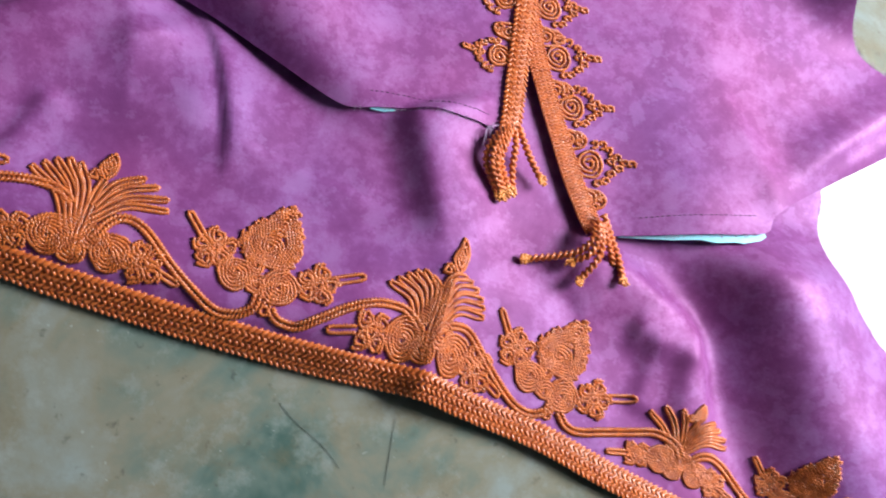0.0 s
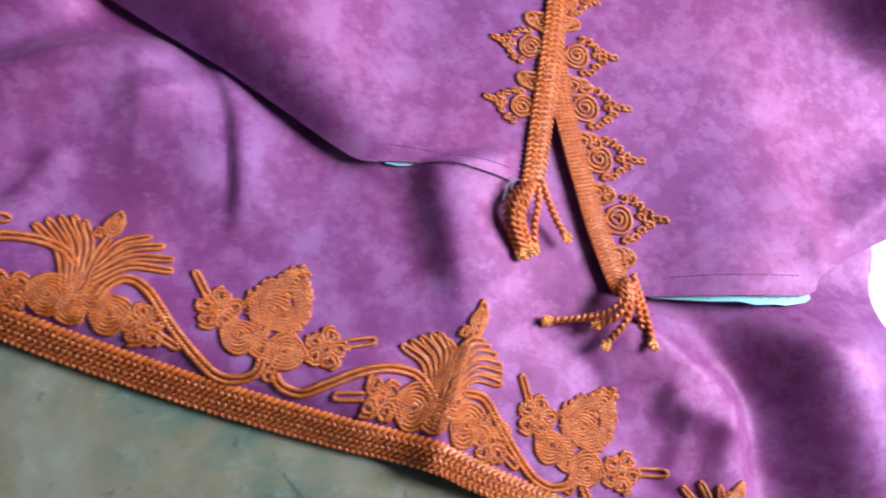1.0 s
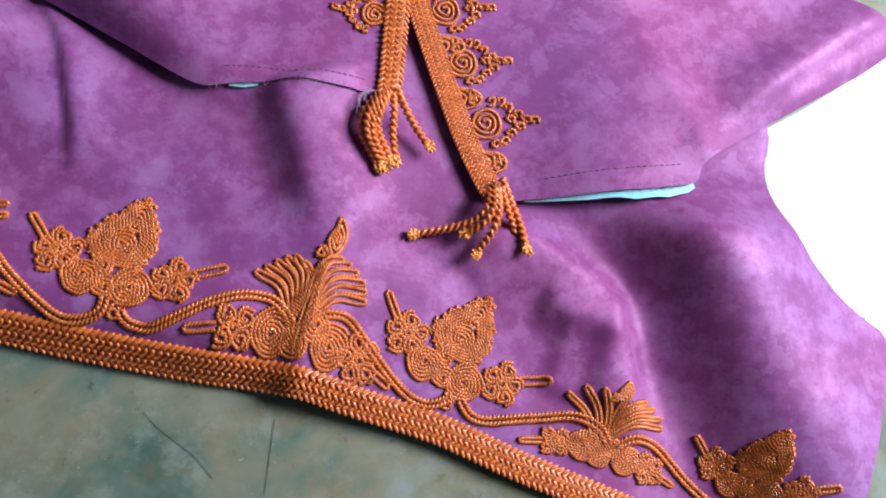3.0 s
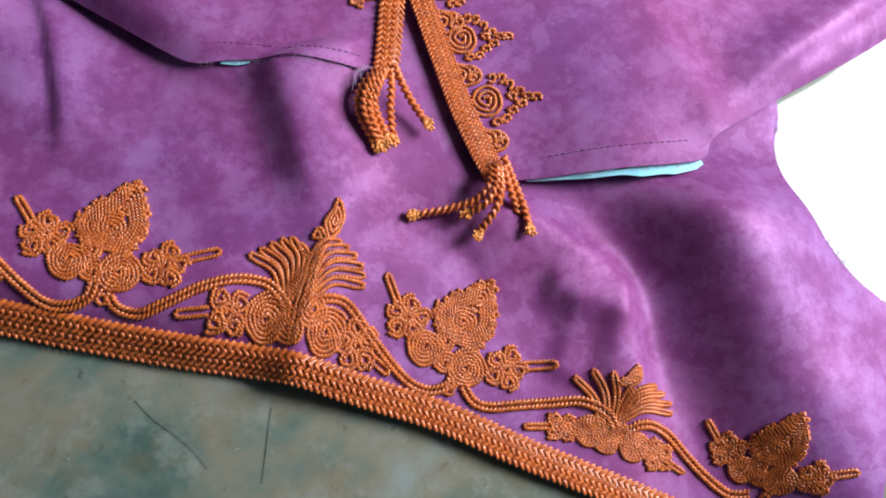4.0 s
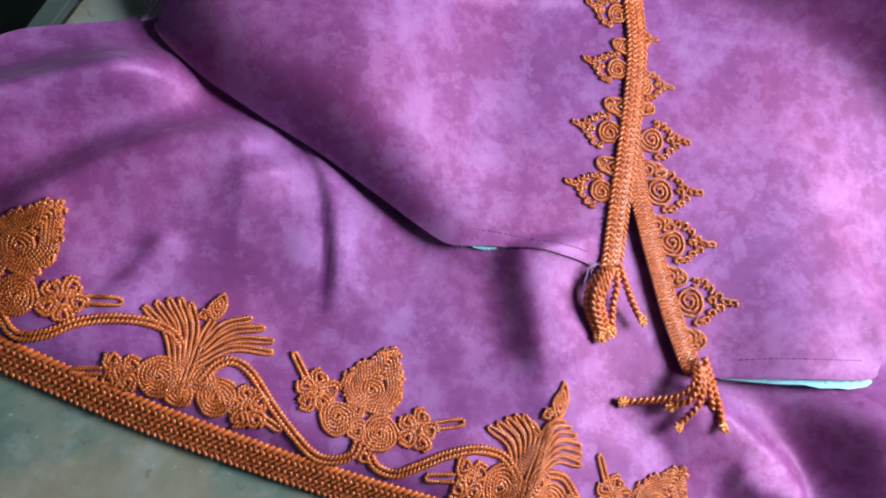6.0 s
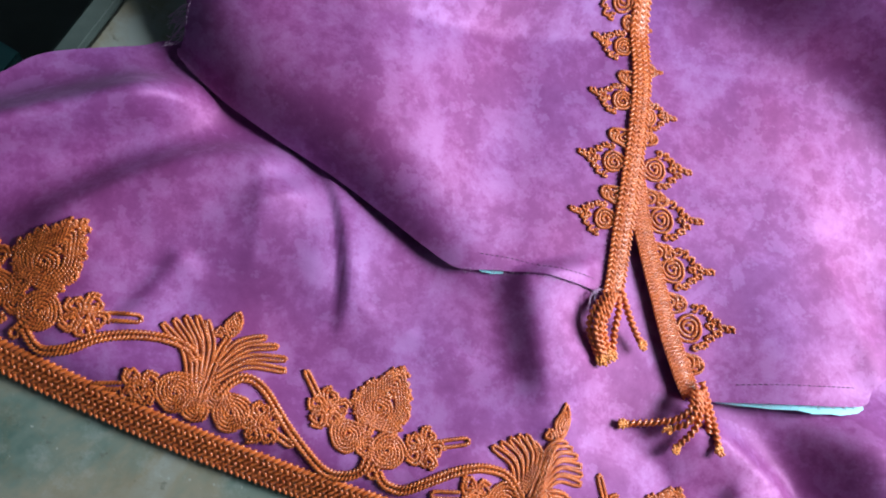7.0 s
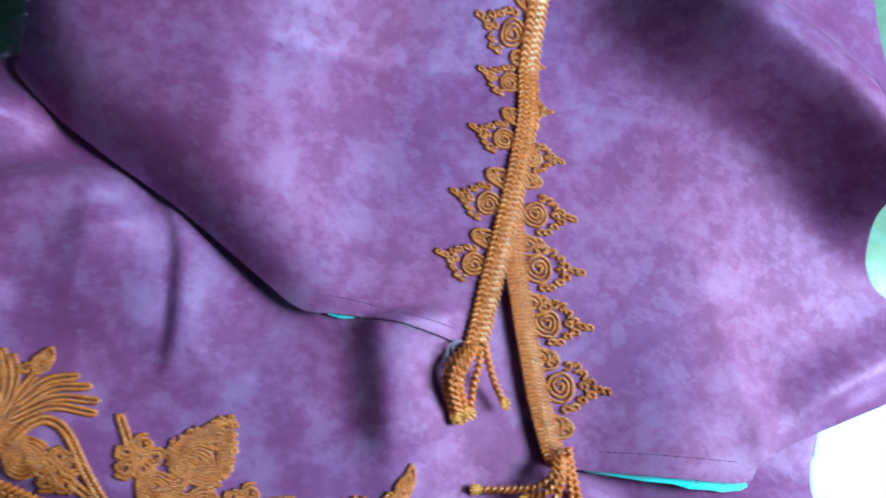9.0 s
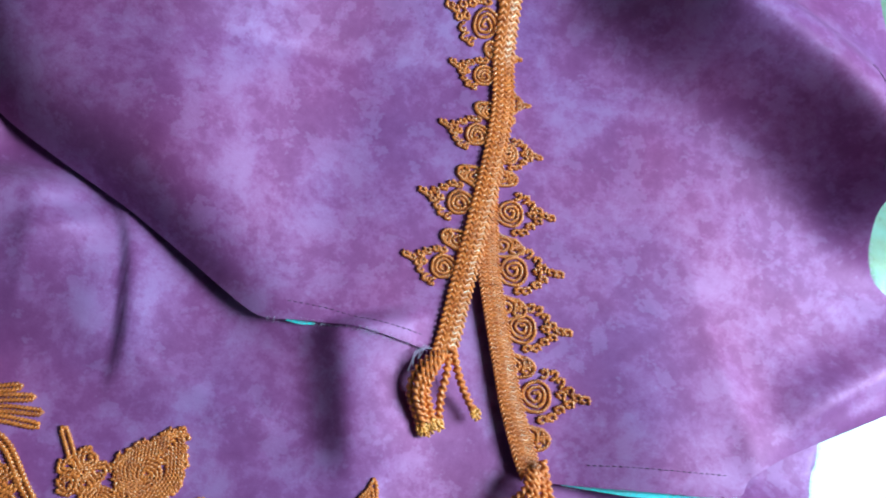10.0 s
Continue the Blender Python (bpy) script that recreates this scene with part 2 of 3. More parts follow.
def right_shape(x, y):
    x, y = np.asarray(x, float), np.asarray(y, float)
    z = 0.0085 + ripple(x, y, 18, 0.0012, 7.7) + 0.008 * np.sin(0.5 * math.pi * np.clip((x - 0.18) / 0.13, 0, 1)) ** 2
    z = z + ridge(x, y, [(0.205, 0.396), (0.235, 0.376), (0.266, 0.361), (0.322, 0.335), (0.355, 0.310), (0.382, 0.280), (0.405, 0.24)], 0.056, 0.045, 0.024, False, (0.35, 0.2))
    z = z + ridge(x, y, [(0.215, 0.114), (0.245, 0.116), (0.275, 0.119), (0.308, 0.122), (0.34, 0.135)], 0.010, 0.06, 0.05, False, (0.45, 0.25))
    z = z + ridge(x, y, [(0.303, 0.120), (0.353, 0.153), (0.405, 0.181), (0.45, 0.205)], 0.007, 0.030, 0.010, False, (0.45, 0))
    z = z + ridge(x, y, [(0.306, 0.124), (0.345, 0.160), (0.40, 0.194), (0.44, 0.215)], 0.006, 0.014, 0.008, False, (0.4, 0.2))
    return above(z, back_height(x, y) + 0.0016)


def left_shape(x, y):
    x, y = np.asarray(x, float), np.asarray(y, float)
    end = np.clip((0.105 - x) / 0.10, 0, 1)
    end = end * end * (3 - 2 * end)
    z = 0.0135 - 0.006 * end + ripple(x, y, 18, 0.0012, 5.5)
    z = z + end * bank(x, y, FLAP_FOLD, 0.033, 0.018, 0.30, 1.1)
    z = z + bank(x, y, [(-0.20, 0.266), (-0.12, 0.274), (-0.05, 0.281), (0.02, 0.289), (0.09, 0.299), (0.14, 0.308), (0.20, 0.321)], 0.040, 0.050, 0.30, 1.5)
    over = np.clip((0.165 - x) / 0.05, 0, 1)
    return above(above(z, back_height(x, y) + 0.0016), right_height(x, y) + 0.0024 - 0.06 * over * over)


def sampled(shape):
    """The same height, looked up on a fine grid."""
    x0, y0, st = -0.32, -0.13, 0.0015
    gx, gy = np.meshgrid(x0 + st * np.arange(520), y0 + st * np.arange(410), indexing="ij")
    g = shape(gx, gy)

    def height(x, y):
        u = np.clip((np.asarray(x, float) - x0) / st, 0, 518.99)
        v = np.clip((np.asarray(y, float) - y0) / st, 0, 408.99)
        i, j = u.astype(int), v.astype(int)
        a, b = u - i, v - j
        return (1 - a) * (1 - b) * g[i, j] + a * (1 - b) * g[i + 1, j] + (1 - a) * b * g[i, j + 1] + a * b * g[i + 1, j + 1]
    return height


back_height = sampled(back_shape)
right_height = sampled(right_shape)
left_height = sampled(left_shape)


def inside(px, py, poly):
    hit = np.zeros(px.shape, bool)
    j = len(poly) - 1
    for i in range(len(poly)):
        (xi, yi), (xj, yj) = poly[i], poly[j]
        if yi != yj:
            hit ^= ((yi > py) != (yj > py)) & (px < (xj - xi) * (py - yi) / (yj - yi) + xi)
        j = i
    return hit


def cloth(name, outline, height, parent, label, step=0.0024, thick=0.0011, material=None, sharp=False):
    """A draped sheet with the given outline, its edge laid on the outline itself."""
    raw = np.array(outline) if sharp else spline(outline, 0.002, True)[:-1]
    poly = [raw[0]]
    for q, nxt in zip(raw, np.roll(raw, -1, 0)):
        n = max(1, int(np.linalg.norm(nxt - q) / step))
        for i in range(1, n + 1):
            c = q + (nxt - q) * i / n
            if np.linalg.norm(c - poly[-1]) > 0.4 * step and np.linalg.norm(c - raw[0]) > 0.4 * step:
                poly.append(c)
    poly = np.array(poly)
    lo, hi = poly.min(0), poly.max(0)
    gx, gy = np.meshgrid(np.arange(lo[0], hi[0], step), np.arange(lo[1], hi[1], step), indexing="ij")
    gy = gy + 0.5 * step * (np.arange(gx.shape[0]) % 2)[:, None]
    ok = inside(gx, gy, poly)
    for px, py in poly:
        i, j = int((px - lo[0]) / step), int((py - lo[1]) / step)
        w = np.s_[max(0, i - 2):i + 3, max(0, j - 2):j + 3]
        ok[w] &= (gx[w] - px) ** 2 + (gy[w] - py) ** 2 > (0.6 * step) ** 2
    pts = [Vector(q) for q in poly] + [Vector(q) for q in zip(gx[ok], gy[ok])]
    n = len(poly)
    cv, _, faces, *_ = geometry.delaunay_2d_cdt(pts, [(i, (i + 1) % n) for i in range(n)], [], 1, 1e-6)
    xy = np.array([tuple(v) for v in cv])
    verts = np.column_stack([xy, height(xy[:, 0], xy[:, 1])])
    ob = part(name, verts, faces, material or VELVET, parent, label)
    s = ob.modifiers.new("thickness", "SOLIDIFY")
    s.thickness, s.offset = thick, -1.0
    ob.modifiers.new("crisp_edge", "EDGE_SPLIT").split_angle = radians(55)
    return ob


def rope(path, r, verts, faces, lobes=2, pitch=None, squash=1.0, step=0.00045, depth=0.40):
    """A twisted cord along a 3D path, added to verts and faces."""
    p = spline(path, step)
    pitch = pitch or 4.8 * r
    t = np.gradient(p, axis=0)
    t /= np.maximum(np.linalg.norm(t, axis=1)[:, None], 1e-9)
    up = np.array([0.0, 0.0, 1.0])
    side = np.cross(t, up)
    side /= np.maximum(np.linalg.norm(side, axis=1)[:, None], 1e-6)
    nor = np.cross(side, t)
    k = 8 if lobes < 3 else 12
    th = np.arange(k) * 2 * math.pi / k
    s = np.arange(len(p)) * step * 2 * math.pi / pitch + 37.0 * (path[0][0] + 2.3 * path[0][1]) / r * 0.1
    rad = r * (0.88 + depth * np.cos(lobes * (th[None, :] - s[:, None])))
    q = p[:, None] + side[:, None] * (rad * np.cos(th))[..., None] + nor[:, None] * (squash * rad * np.sin(th))[..., None]
    o = len(verts)
    verts.extend(q.reshape(-1, 3).tolist())
    n = len(p)
    i, j = np.meshgrid(np.arange(n - 1) * k, np.arange(k), indexing="ij")
    j2 = (j + 1) % k
    faces.extend(map(tuple, (o + np.stack([i + j, i + j2, i + k + j2, i + k + j], -1)).reshape(-1, 4).tolist()))
    faces.append(tuple(o + j for j in range(k - 1, -1, -1)))
    faces.append(tuple(o + (n - 1) * k + j for j in range(k)))


def cords(name, paths, r, material, parent, height, label="", lift=0.6, place=None, pitch=None, lobes=2, squash=0.95, depth=0.36):
    """One part made of cords laid on a cloth: paths are flat curves."""
    verts, faces = [], []
    for path in paths:
        p = spline(path, 0.0012)
        if place is not None:
            p = place(p)
        z = height(p[:, 0], p[:, 1]) + lift * r
        rope(np.column_stack([p, z]), r, verts, faces, lobes, pitch or 3.1 * r, squash, 0.00038, depth)
    return part(name, verts, faces, material, parent, label)


def spiral(cx, cy, r0, r1, gap, start=0.0):
    turns = max(0.8, (r1 - r0) / gap)
    a = np.linspace(0, turns * 2 * math.pi, int(turns * 18) + 10)
    r = r1 - (r1 - r0) * a / a[-1]
    gap = min(gap, 0.03)
    w = 0.22 * gap * np.sin(3.1 * a + 7 * cx + 5 * cy) + 0.09 * gap * np.sin(7.3 * a + cx)
    return np.column_stack([cx + (r + w) * np.cos(a + start), cy + (r + w) * np.sin(a + start)])


def ring(cx, cy, r, start=0.0):
    a = np.linspace(0, 2 * math.pi * 1.04, 14)
    return np.column_stack([cx + r * np.cos(a + start), cy + r * np.sin(a + start)])


def shrink(outline, k, centre):
    c = np.array(centre)
    p = c + k * (np.array(outline) - c)
    return np.vstack([p, p[:1]])


def flower(cx, cy, r, n, turn):
    """A rosette of small coils round a middle one."""
    out = [spiral(cx, cy, 0.012, 0.40 * r, 0.033, turn)]
    for i in range(n):
        a = turn + i * 2 * math.pi / n
        k = 0.66 + 0.05 * math.sin(3 * a + cx * 9)
        out.append(spiral(cx + k * r * math.cos(a), cy + k * r * math.sin(a), 0.018, 0.50 * r, 0.033, a))
    return out


def loop(a, b, w):
    """A narrow doubled cord from a to b and back."""
    a, b = np.array(a), np.array(b)
    d = (b - a) / np.linalg.norm(b - a)
    e = np.array([-d[1], d[0]]) * w
    return np.array([a + e, (a + b) / 2 + e, b - d * w + e * 0.9, b, b - d * w - e * 0.9, (a + b) / 2 - e, a - e])


def beside(path, off):
    p = spline(path, 0.03)
    t = np.gradient(p, axis=0)
    t /= np.linalg.norm(t, axis=1)[:, None]
    return p + off * np.column_stack([-t[:, 1], t[:, 0]])


def placing(base, tip, wide=1.0):
    """From a motif's own measure (its height is 1, up along its tip) to the plan."""
    b, d = np.array(base), np.array(tip) - np.array(base)
    e = wide * np.array([d[1], -d[0]])
    return lambda p: b + p[:, :1] * e + p[:, 1:2] * d


R_CORD = 0.00102


def leaf_motif(parent, base, tip):
    on = placing(base, tip)
    fill = dict(r=R_CORD, material=ORANGE, height=back_height, place=on)
    outline = [(-0.06, 0.40), (-0.22, 0.44), (-0.34, 0.58), (-0.28, 0.73), (-0.16, 0.85), (0.0, 1.0), (0.09, 0.84), (0.15, 0.66), (0.09, 0.44)]
    leaf = cords("leaf_motif", [shrink(outline, k, (-0.08, 0.62)) for k in (0.96, 0.85, 0.74, 0.63, 0.52)] + [spiral(-0.10, 0.59, 0.014, 0.135, 0.031, 1.0), spiral(-0.03, 0.76, 0.014, 0.06, 0.031)], parent=parent, label="orange corded leaf motif with scalloped edge", **fill)
    edge = spline(outline, 0.07, True)
    cords("picot_edge", [spiral(x, y, 0.012, 0.034, 0.022, i * 2.1) for i, (x, y) in enumerate(edge[2:-2])], parent=leaf, **fill)
    cords("rosette", [spiral(0.07, 0.25, 0.015, 0.165, 0.029)], parent=leaf, **fill)
    cords("rosette", [spiral(-0.31, 0.28, 0.015, 0.155, 0.029, 2.0)], parent=leaf, **fill)
    cords("rosette", [spiral(-0.12, 0.22, 0.015, 0.09, 0.029, 1.0), spiral(-0.17, 0.40, 0.015, 0.09, 0.029, 1.0)], parent=leaf, **fill)
    cords("scalloped_flower", flower(-0.54, 0.44, 0.17, 5, 0.4), parent=leaf, **fill)
    cords("stalk", [loop((-0.64, 0.50), (-0.83, 0.70), 0.022)], parent=leaf, **fill)
    cords("scalloped_flower", flower(0.38, 0.38, 0.165, 5, 0.2), parent=leaf, **fill)
    cords("loop_tip", [loop((0.52, 0.46), (0.76, 0.57), 0.03)], parent=leaf, **fill)
    cords("base_knot", [ring(0.0, 0.03, 0.035), [(-0.03, 0.05), (0.0, 0.15), (0.03, 0.24)], [(0.03, 0.05), (0.05, 0.14), (0.10, 0.22)]], parent=leaf, **fill)
    return leaf


def hairpin(path, w):
    """A cord laid along a curve and back again, with a round end."""
    p = spline(path, 0.04)
    t = np.gradient(p, axis=0)
    t /= np.linalg.norm(t, axis=1)[:, None]
    n = w * np.column_stack([-t[:, 1], t[:, 0]])
    return np.vstack([(p + n)[:-1], p[-1:] + t[-1:] * 0.6 * w + 0.7 * n[-1:], p[-1:] + t[-1:] * w, p[-1:] + t[-1:] * 0.6 * w - 0.7 * n[-1:], (p - n)[:-1][::-1]])


def palm_motif(parent, base, tip, wide, left_tips, right_tips, bud_at=(-0.03, 0.76), flank=0.22):
    """A palmette: hairpin fronds fanned to both sides of a spine with a bud, coils and rosettes at its foot."""
    on = placing(base, tip, wide)
    fill = dict(r=R_CORD, material=ORANGE, height=back_height, place=on)
    spine = [(-0.09, 0.04), (-0.10, 0.25), (-0.09, 0.45), (-0.07, 0.62), bud_at]
    palm = cords("palm_motif", [beside(spine, 0.02), beside(spine, -0.02)], parent=parent, label="orange corded palmette motif with fanned fronds", **fill)
    for side, tips in ((-1, left_tips), (1, right_tips)):
        for i, end in enumerate(tips):
            k = i / max(1, len(tips) - 1)
            e, a = np.array(end), np.array((-0.10 + side * (0.10 - 0.07 * k), 0.20 + 0.03 * i))
            if side > 0:
                a = np.array((-0.06, 0.50 - 0.05 * (len(tips) - 1 - i)))
            m = a + 0.5 * (e - a) + np.array((-side * 0.04, 0.06 + 0.02 * (1 - k)))
            cords("frond", [hairpin([a, m, e], 0.021)], parent=palm, **fill)
    bx, by = bud_at
    bud = [(bx, by), (bx - 0.06, by + 0.4 * (1 - by)), (bx - 0.02, by + 0.75 * (1 - by)), (0.0, 1.0), (bx + 0.07, by + 0.7 * (1 - by)), (bx + 0.06, by + 0.3 * (1 - by))]
    mid_ = (bx + 0.01, by + 0.48 * (1 - by))
    cords("bud", [shrink(bud, k, mid_) for k in (1.0, 0.62, 0.26)] + [spiral(bx - 0.09, by + 0.02, 0.012, 0.05, 0.03)], parent=palm, **fill)
    cords("rosette", [spiral(-0.32, flank - 0.03, 0.015, 0.175, 0.029)], parent=palm, **fill)
    cords("rosette", [spiral(-0.12, 0.10, 0.015, 0.12, 0.029, 1.0), spiral(0.02, 0.24, 0.015, 0.12, 0.029, 2.0)], parent=palm, **fill)
    cords("scalloped_flower", flower(-0.62, flank - 0.06, 0.155, 4, 0.8), parent=palm, **fill)
    cords("loop_tip", [loop((-0.76, flank - 0.08), (-1.0, flank - 0.14), 0.024)], parent=palm, **fill)
    cords("rosette", [spiral(0.17, 0.13, 0.015, 0.165, 0.029, 0.7)], parent=palm, **fill)
    cords("scalloped_flower", flower(0.43, 0.10, 0.165, 5, 0.5), parent=palm, **fill)
    cords("loop_tip", [loop((0.56, 0.05), (0.74, -0.02), 0.022)], parent=palm, **fill)
    return palm


def stitch(verts, faces, at, along, across, up, length, width, high, lean):
    """One plump slanting plait of a braid."""
    d = along * math.cos(lean) + across * math.sin(lean)
    e = across * math.cos(lean) - along * math.sin(lean)
    o = len(verts)
    verts.append(tuple(at - d * length / 2))
    for k, w in ((-0.33, 0.75), (0.0, 1.0), (0.33, 0.75)):
        for j in range(6):
            a = j * math.pi / 3
            verts.append(tuple(at + d * length * k + e * (w * width / 2 * math.cos(a)) + up * (w * high * math.sin(a))))
    verts.append(tuple(at + d * length / 2))
    for j in range(6):
        j2 = (j + 1) % 6
        faces.append((o, o + 1 + j2, o + 1 + j))
        for k in range(2):
            q = o + 1 + 6 * k
            faces.append((q + j, q + j2, q + 6 + j2, q + 6 + j))
        faces.append((o + 13 + j, o + 13 + j2, o + 19))


def braid(name, line, width, columns, pitch, height, parent, label, material=None):
    """A flat plaited braid: columns of plaits leaning left and right in turn, over a tape."""
    p = spline(line, pitch)
    z = height(p[:, 0], p[:, 1])
    t = np.gradient(np.column_stack([p, z]), axis=0)
    t /= np.linalg.norm(t, axis=1)[:, None]
    side = np.cross(np.array([0, 0, 1.0]), t)
    side /= np.linalg.norm(side, axis=1)[:, None]
    verts, faces, tape, tface = [], [], [], []
    w = width / columns
    for i in range(len(p)):
        for j in range(columns):
            off = (j + 0.5) * w - width / 2
            x, y = p[i] + off * side[i, :2] + random.uniform(-0.06, 0.06) * pitch * t[i, :2]
            at = np.array([x, y, float(height(np.array([x]), np.array([y]))[0]) + 0.0011])
            stitch(verts, faces, at, t[i], side[i], np.cross(t[i], side[i]), 2.5 * w, 0.66 * pitch, 0.00062, (0.80 if j % 2 else -0.80))
    for i in range(len(p)):
        for off, up in ((-0.5, 0.0002), (-0.46, 0.0011), (0.46, 0.0011), (0.5, 0.0002)):
            x, y = p[i] + off * width * side[i, :2]
            tape.append((x, y, float(height(np.array([x]), np.array([y]))[0]) + up))
    for i in range(len(p) - 1):
        for j in range(3):
            tface.append((4 * i + j, 4 * i + j + 1, 4 * i + j + 5, 4 * i + j + 4))
    ob = part(name, verts, faces, material or BRAID, parent, label)
    part("tape", tape, tface, ORANGE, ob)
    return ob


def lace_point(parent, at, out, height):
    """A pointed lace unit of fine cord: coil by the braid, ringlets to the tip. at: foot on the braid; out: its tip."""
    fill = dict(r=0.00098, material=ORANGE, height=height, place=placing(at, out))
    lace = cords("lace_point", [spiral(0.0, 0.27, 0.03, 0.25, 0.076, -1.5)], parent=parent, label="pointed orange corded lace edging", **fill)
    rows = [(0.0, 0.97), (-0.02, 0.85), (-0.10, 0.73), (0.09, 0.74), (-0.21, 0.62), (-0.02, 0.63), (0.19, 0.62), (-0.31, 0.51), (0.31, 0.50), (-0.33, 0.38), (0.34, 0.37)]
    cords("lace_tip", [spiral(x + 0.014 * math.sin(9 * y + 40 * at[1]), y + 0.012 * math.sin(31 * x + 70 * at[1]), 0.02, 0.076, 0.06, 3 * x + y) for x, y in rows], parent=lace, **fill)
    cords("scroll", [spiral(0.58, 0.18, 0.03, 0.16, 0.07, 1.0), spiral(0.50, 0.36, 0.02, 0.065, 0.05), spiral(0.66, 0.36, 0.02, 0.065, 0.05, 2.0), spiral(0.60, 0.44, 0.02, 0.06, 0.05, 1.0)], parent=lace, **fill)
    cords("scroll", [[(0.30, 0.06), (0.40, 0.10), (0.44, 0.26), (0.48, 0.42), (0.58, 0.50), (0.70, 0.45), (0.76, 0.26), (0.78, 0.05)]], parent=lace, **fill)
    return lace


# ---- setting ----
ROOM = dict(kind="structure")
TABLE_TURN = -24.0
edge_x, edge_y = Vector((0.407, 0.914)), Vector((0.914, -0.407))    # along and across the table from its near long edge
corner = Vector((-0.143, 0.255))


def on_table(along, across):
    q = corner + edge_x * along + edge_y * across
    return q.x, q.y


table = tagged(new("table"), "worn grey-green painted work table with scratched top", "table")
mid = on_table(0.0, 0.42)
table.matrix_world = pose(mid[0], mid[1], -0.75)
def table_part(name, size, along, across, z, material, bevel=0.0):
    q = on_table(along, across)
    ob = box(name, size, (q[0], q[1], z), material, None, TABLE_TURN, bevel)
    ob.parent, ob.matrix_parent_inverse = table, table.matrix_world.inverted()
    return ob
table_part("tabletop", (0.816, 1.7, 0.03), 0.0, 0.42, -0.0152, TABLE, 0.002)
table_part("edging", (0.012, 1.7, 0.036), 0.0, 0.0058, -0.0155, STEEL, 0.002)
table_part("edging", (0.012, 1.7, 0.036), 0.0, 0.8345, -0.0155, STEEL, 0.002)
for a in (-0.78, 0.78):
    for c in (0.06, 0.78):
        table_part("leg", (0.05, 0.05, 0.716), a, c, -0.3925, STEEL, 0.003)

box("floor", (4.2, 4.2, 0.1), (0.0, 0.2, -0.80), FLOOR)["kind"] = "structure"
# unseen ceiling and walls, added to bounce the window light into the shadows
box("unseen_ceiling", (4.2, 4.2, 0.1), (0.0, 0.2, 2.15), CEIL)["kind"] = "structure"
box("unseen_wall_west", (0.1, 4.2, 2.85), (-2.0, 0.2, 0.675), PLASTER)["kind"] = "structure"
box("unseen_wall_north", (2.95, 0.1, 2.85), (-0.475, 2.25, 0.675), PLASTER)["kind"] = "structure"
box("unseen_wall_south", (2.95, 0.1, 2.85), (-0.475, -1.85, 0.675), PLASTER)["kind"] = "structure"
wx, wy, wz = 1.06, WINDOW[1], WINDOW[2]
wall_east = tagged(box("wall_east", (0.12, 4.0, wz - WIN_H / 2 + 0.75), (wx, 0.2, (wz - WIN_H / 2 - 0.75) / 2), PLASTER), kind="structure")
for name, size, at in (("wall_panel", (0.12, 4.0, 2.1 - wz - WIN_H / 2), (wx, 0.2, (2.1 + wz + WIN_H / 2) / 2)),
                       ("wall_panel", (0.12, wy - WIN_W / 2 + 1.8, WIN_H), (wx, (wy - WIN_W / 2 - 1.8) / 2, wz)),
                       ("wall_panel", (0.12, 2.2 - wy - WIN_W / 2, WIN_H), (wx, (2.2 + wy + WIN_W / 2) / 2, wz))):
    ob = box(name, size, at, PLASTER)
    ob.parent, ob.matrix_parent_inverse = wall_east, wall_east.matrix_world.inverted()
window = tagged(box("window_1", (0.06, 0.06, WIN_H - 0.1), (wx, wy, wz), WOOD), kind="structure")
for y, z, sy, sz in ((0, -WIN_H / 2 + 0.025, WIN_W, 0.05), (0, WIN_H / 2 - 0.025, WIN_W, 0.05), (-WIN_W / 2 + 0.025, 0, 0.05, WIN_H - 0.1), (WIN_W / 2 - 0.025, 0, 0.05, WIN_H - 0.1)):
    ob = box("window_frame", (0.06, sy, sz), (wx, wy + y, wz + z), WOOD)
    ob.parent, ob.matrix_parent_inverse = window, window.matrix_world.inverted()

# ---- the garment ----
garment = tagged(new("embroidered_garment"), "purple crushed velvet garment with orange corded embroidery lying on a table", "garment")
hem_curve = spline(HEM, 0.004)
BACK = [tuple(q) for q in hem_curve] + [tuple(q) for q in spline([(0.362, -0.085), (0.3628, -0.0464), (0.3806, -0.0128), (0.400, 0.0215), (0.404, 0.031)], 0.003)] \
    + [tuple(q) for q in spline([(0.400, 0.0375), (0.391, 0.0435), (0.3730, 0.0578), (0.3591, 0.0771), (0.3518, 0.1028), (0.3545, 0.125), (0.3600, 0.1445), (0.36, 0.19), (0.36, 0.25)], 0.003)] \
    + [(0.30, 0.28), (0.10, 0.29)] + [tuple(q) for q in spline([(-0.05, 0.272), (-0.0871, 0.2690), (-0.1031, 0.2625), (-0.145, 0.250), (-0.1657, 0.2340), (-0.22, 0.20), (-0.29, 0.18)], 0.003)]
cloth("back_panel", BACK, back_height, garment, "purple crushed velvet panel with soft folds", sharp=True)

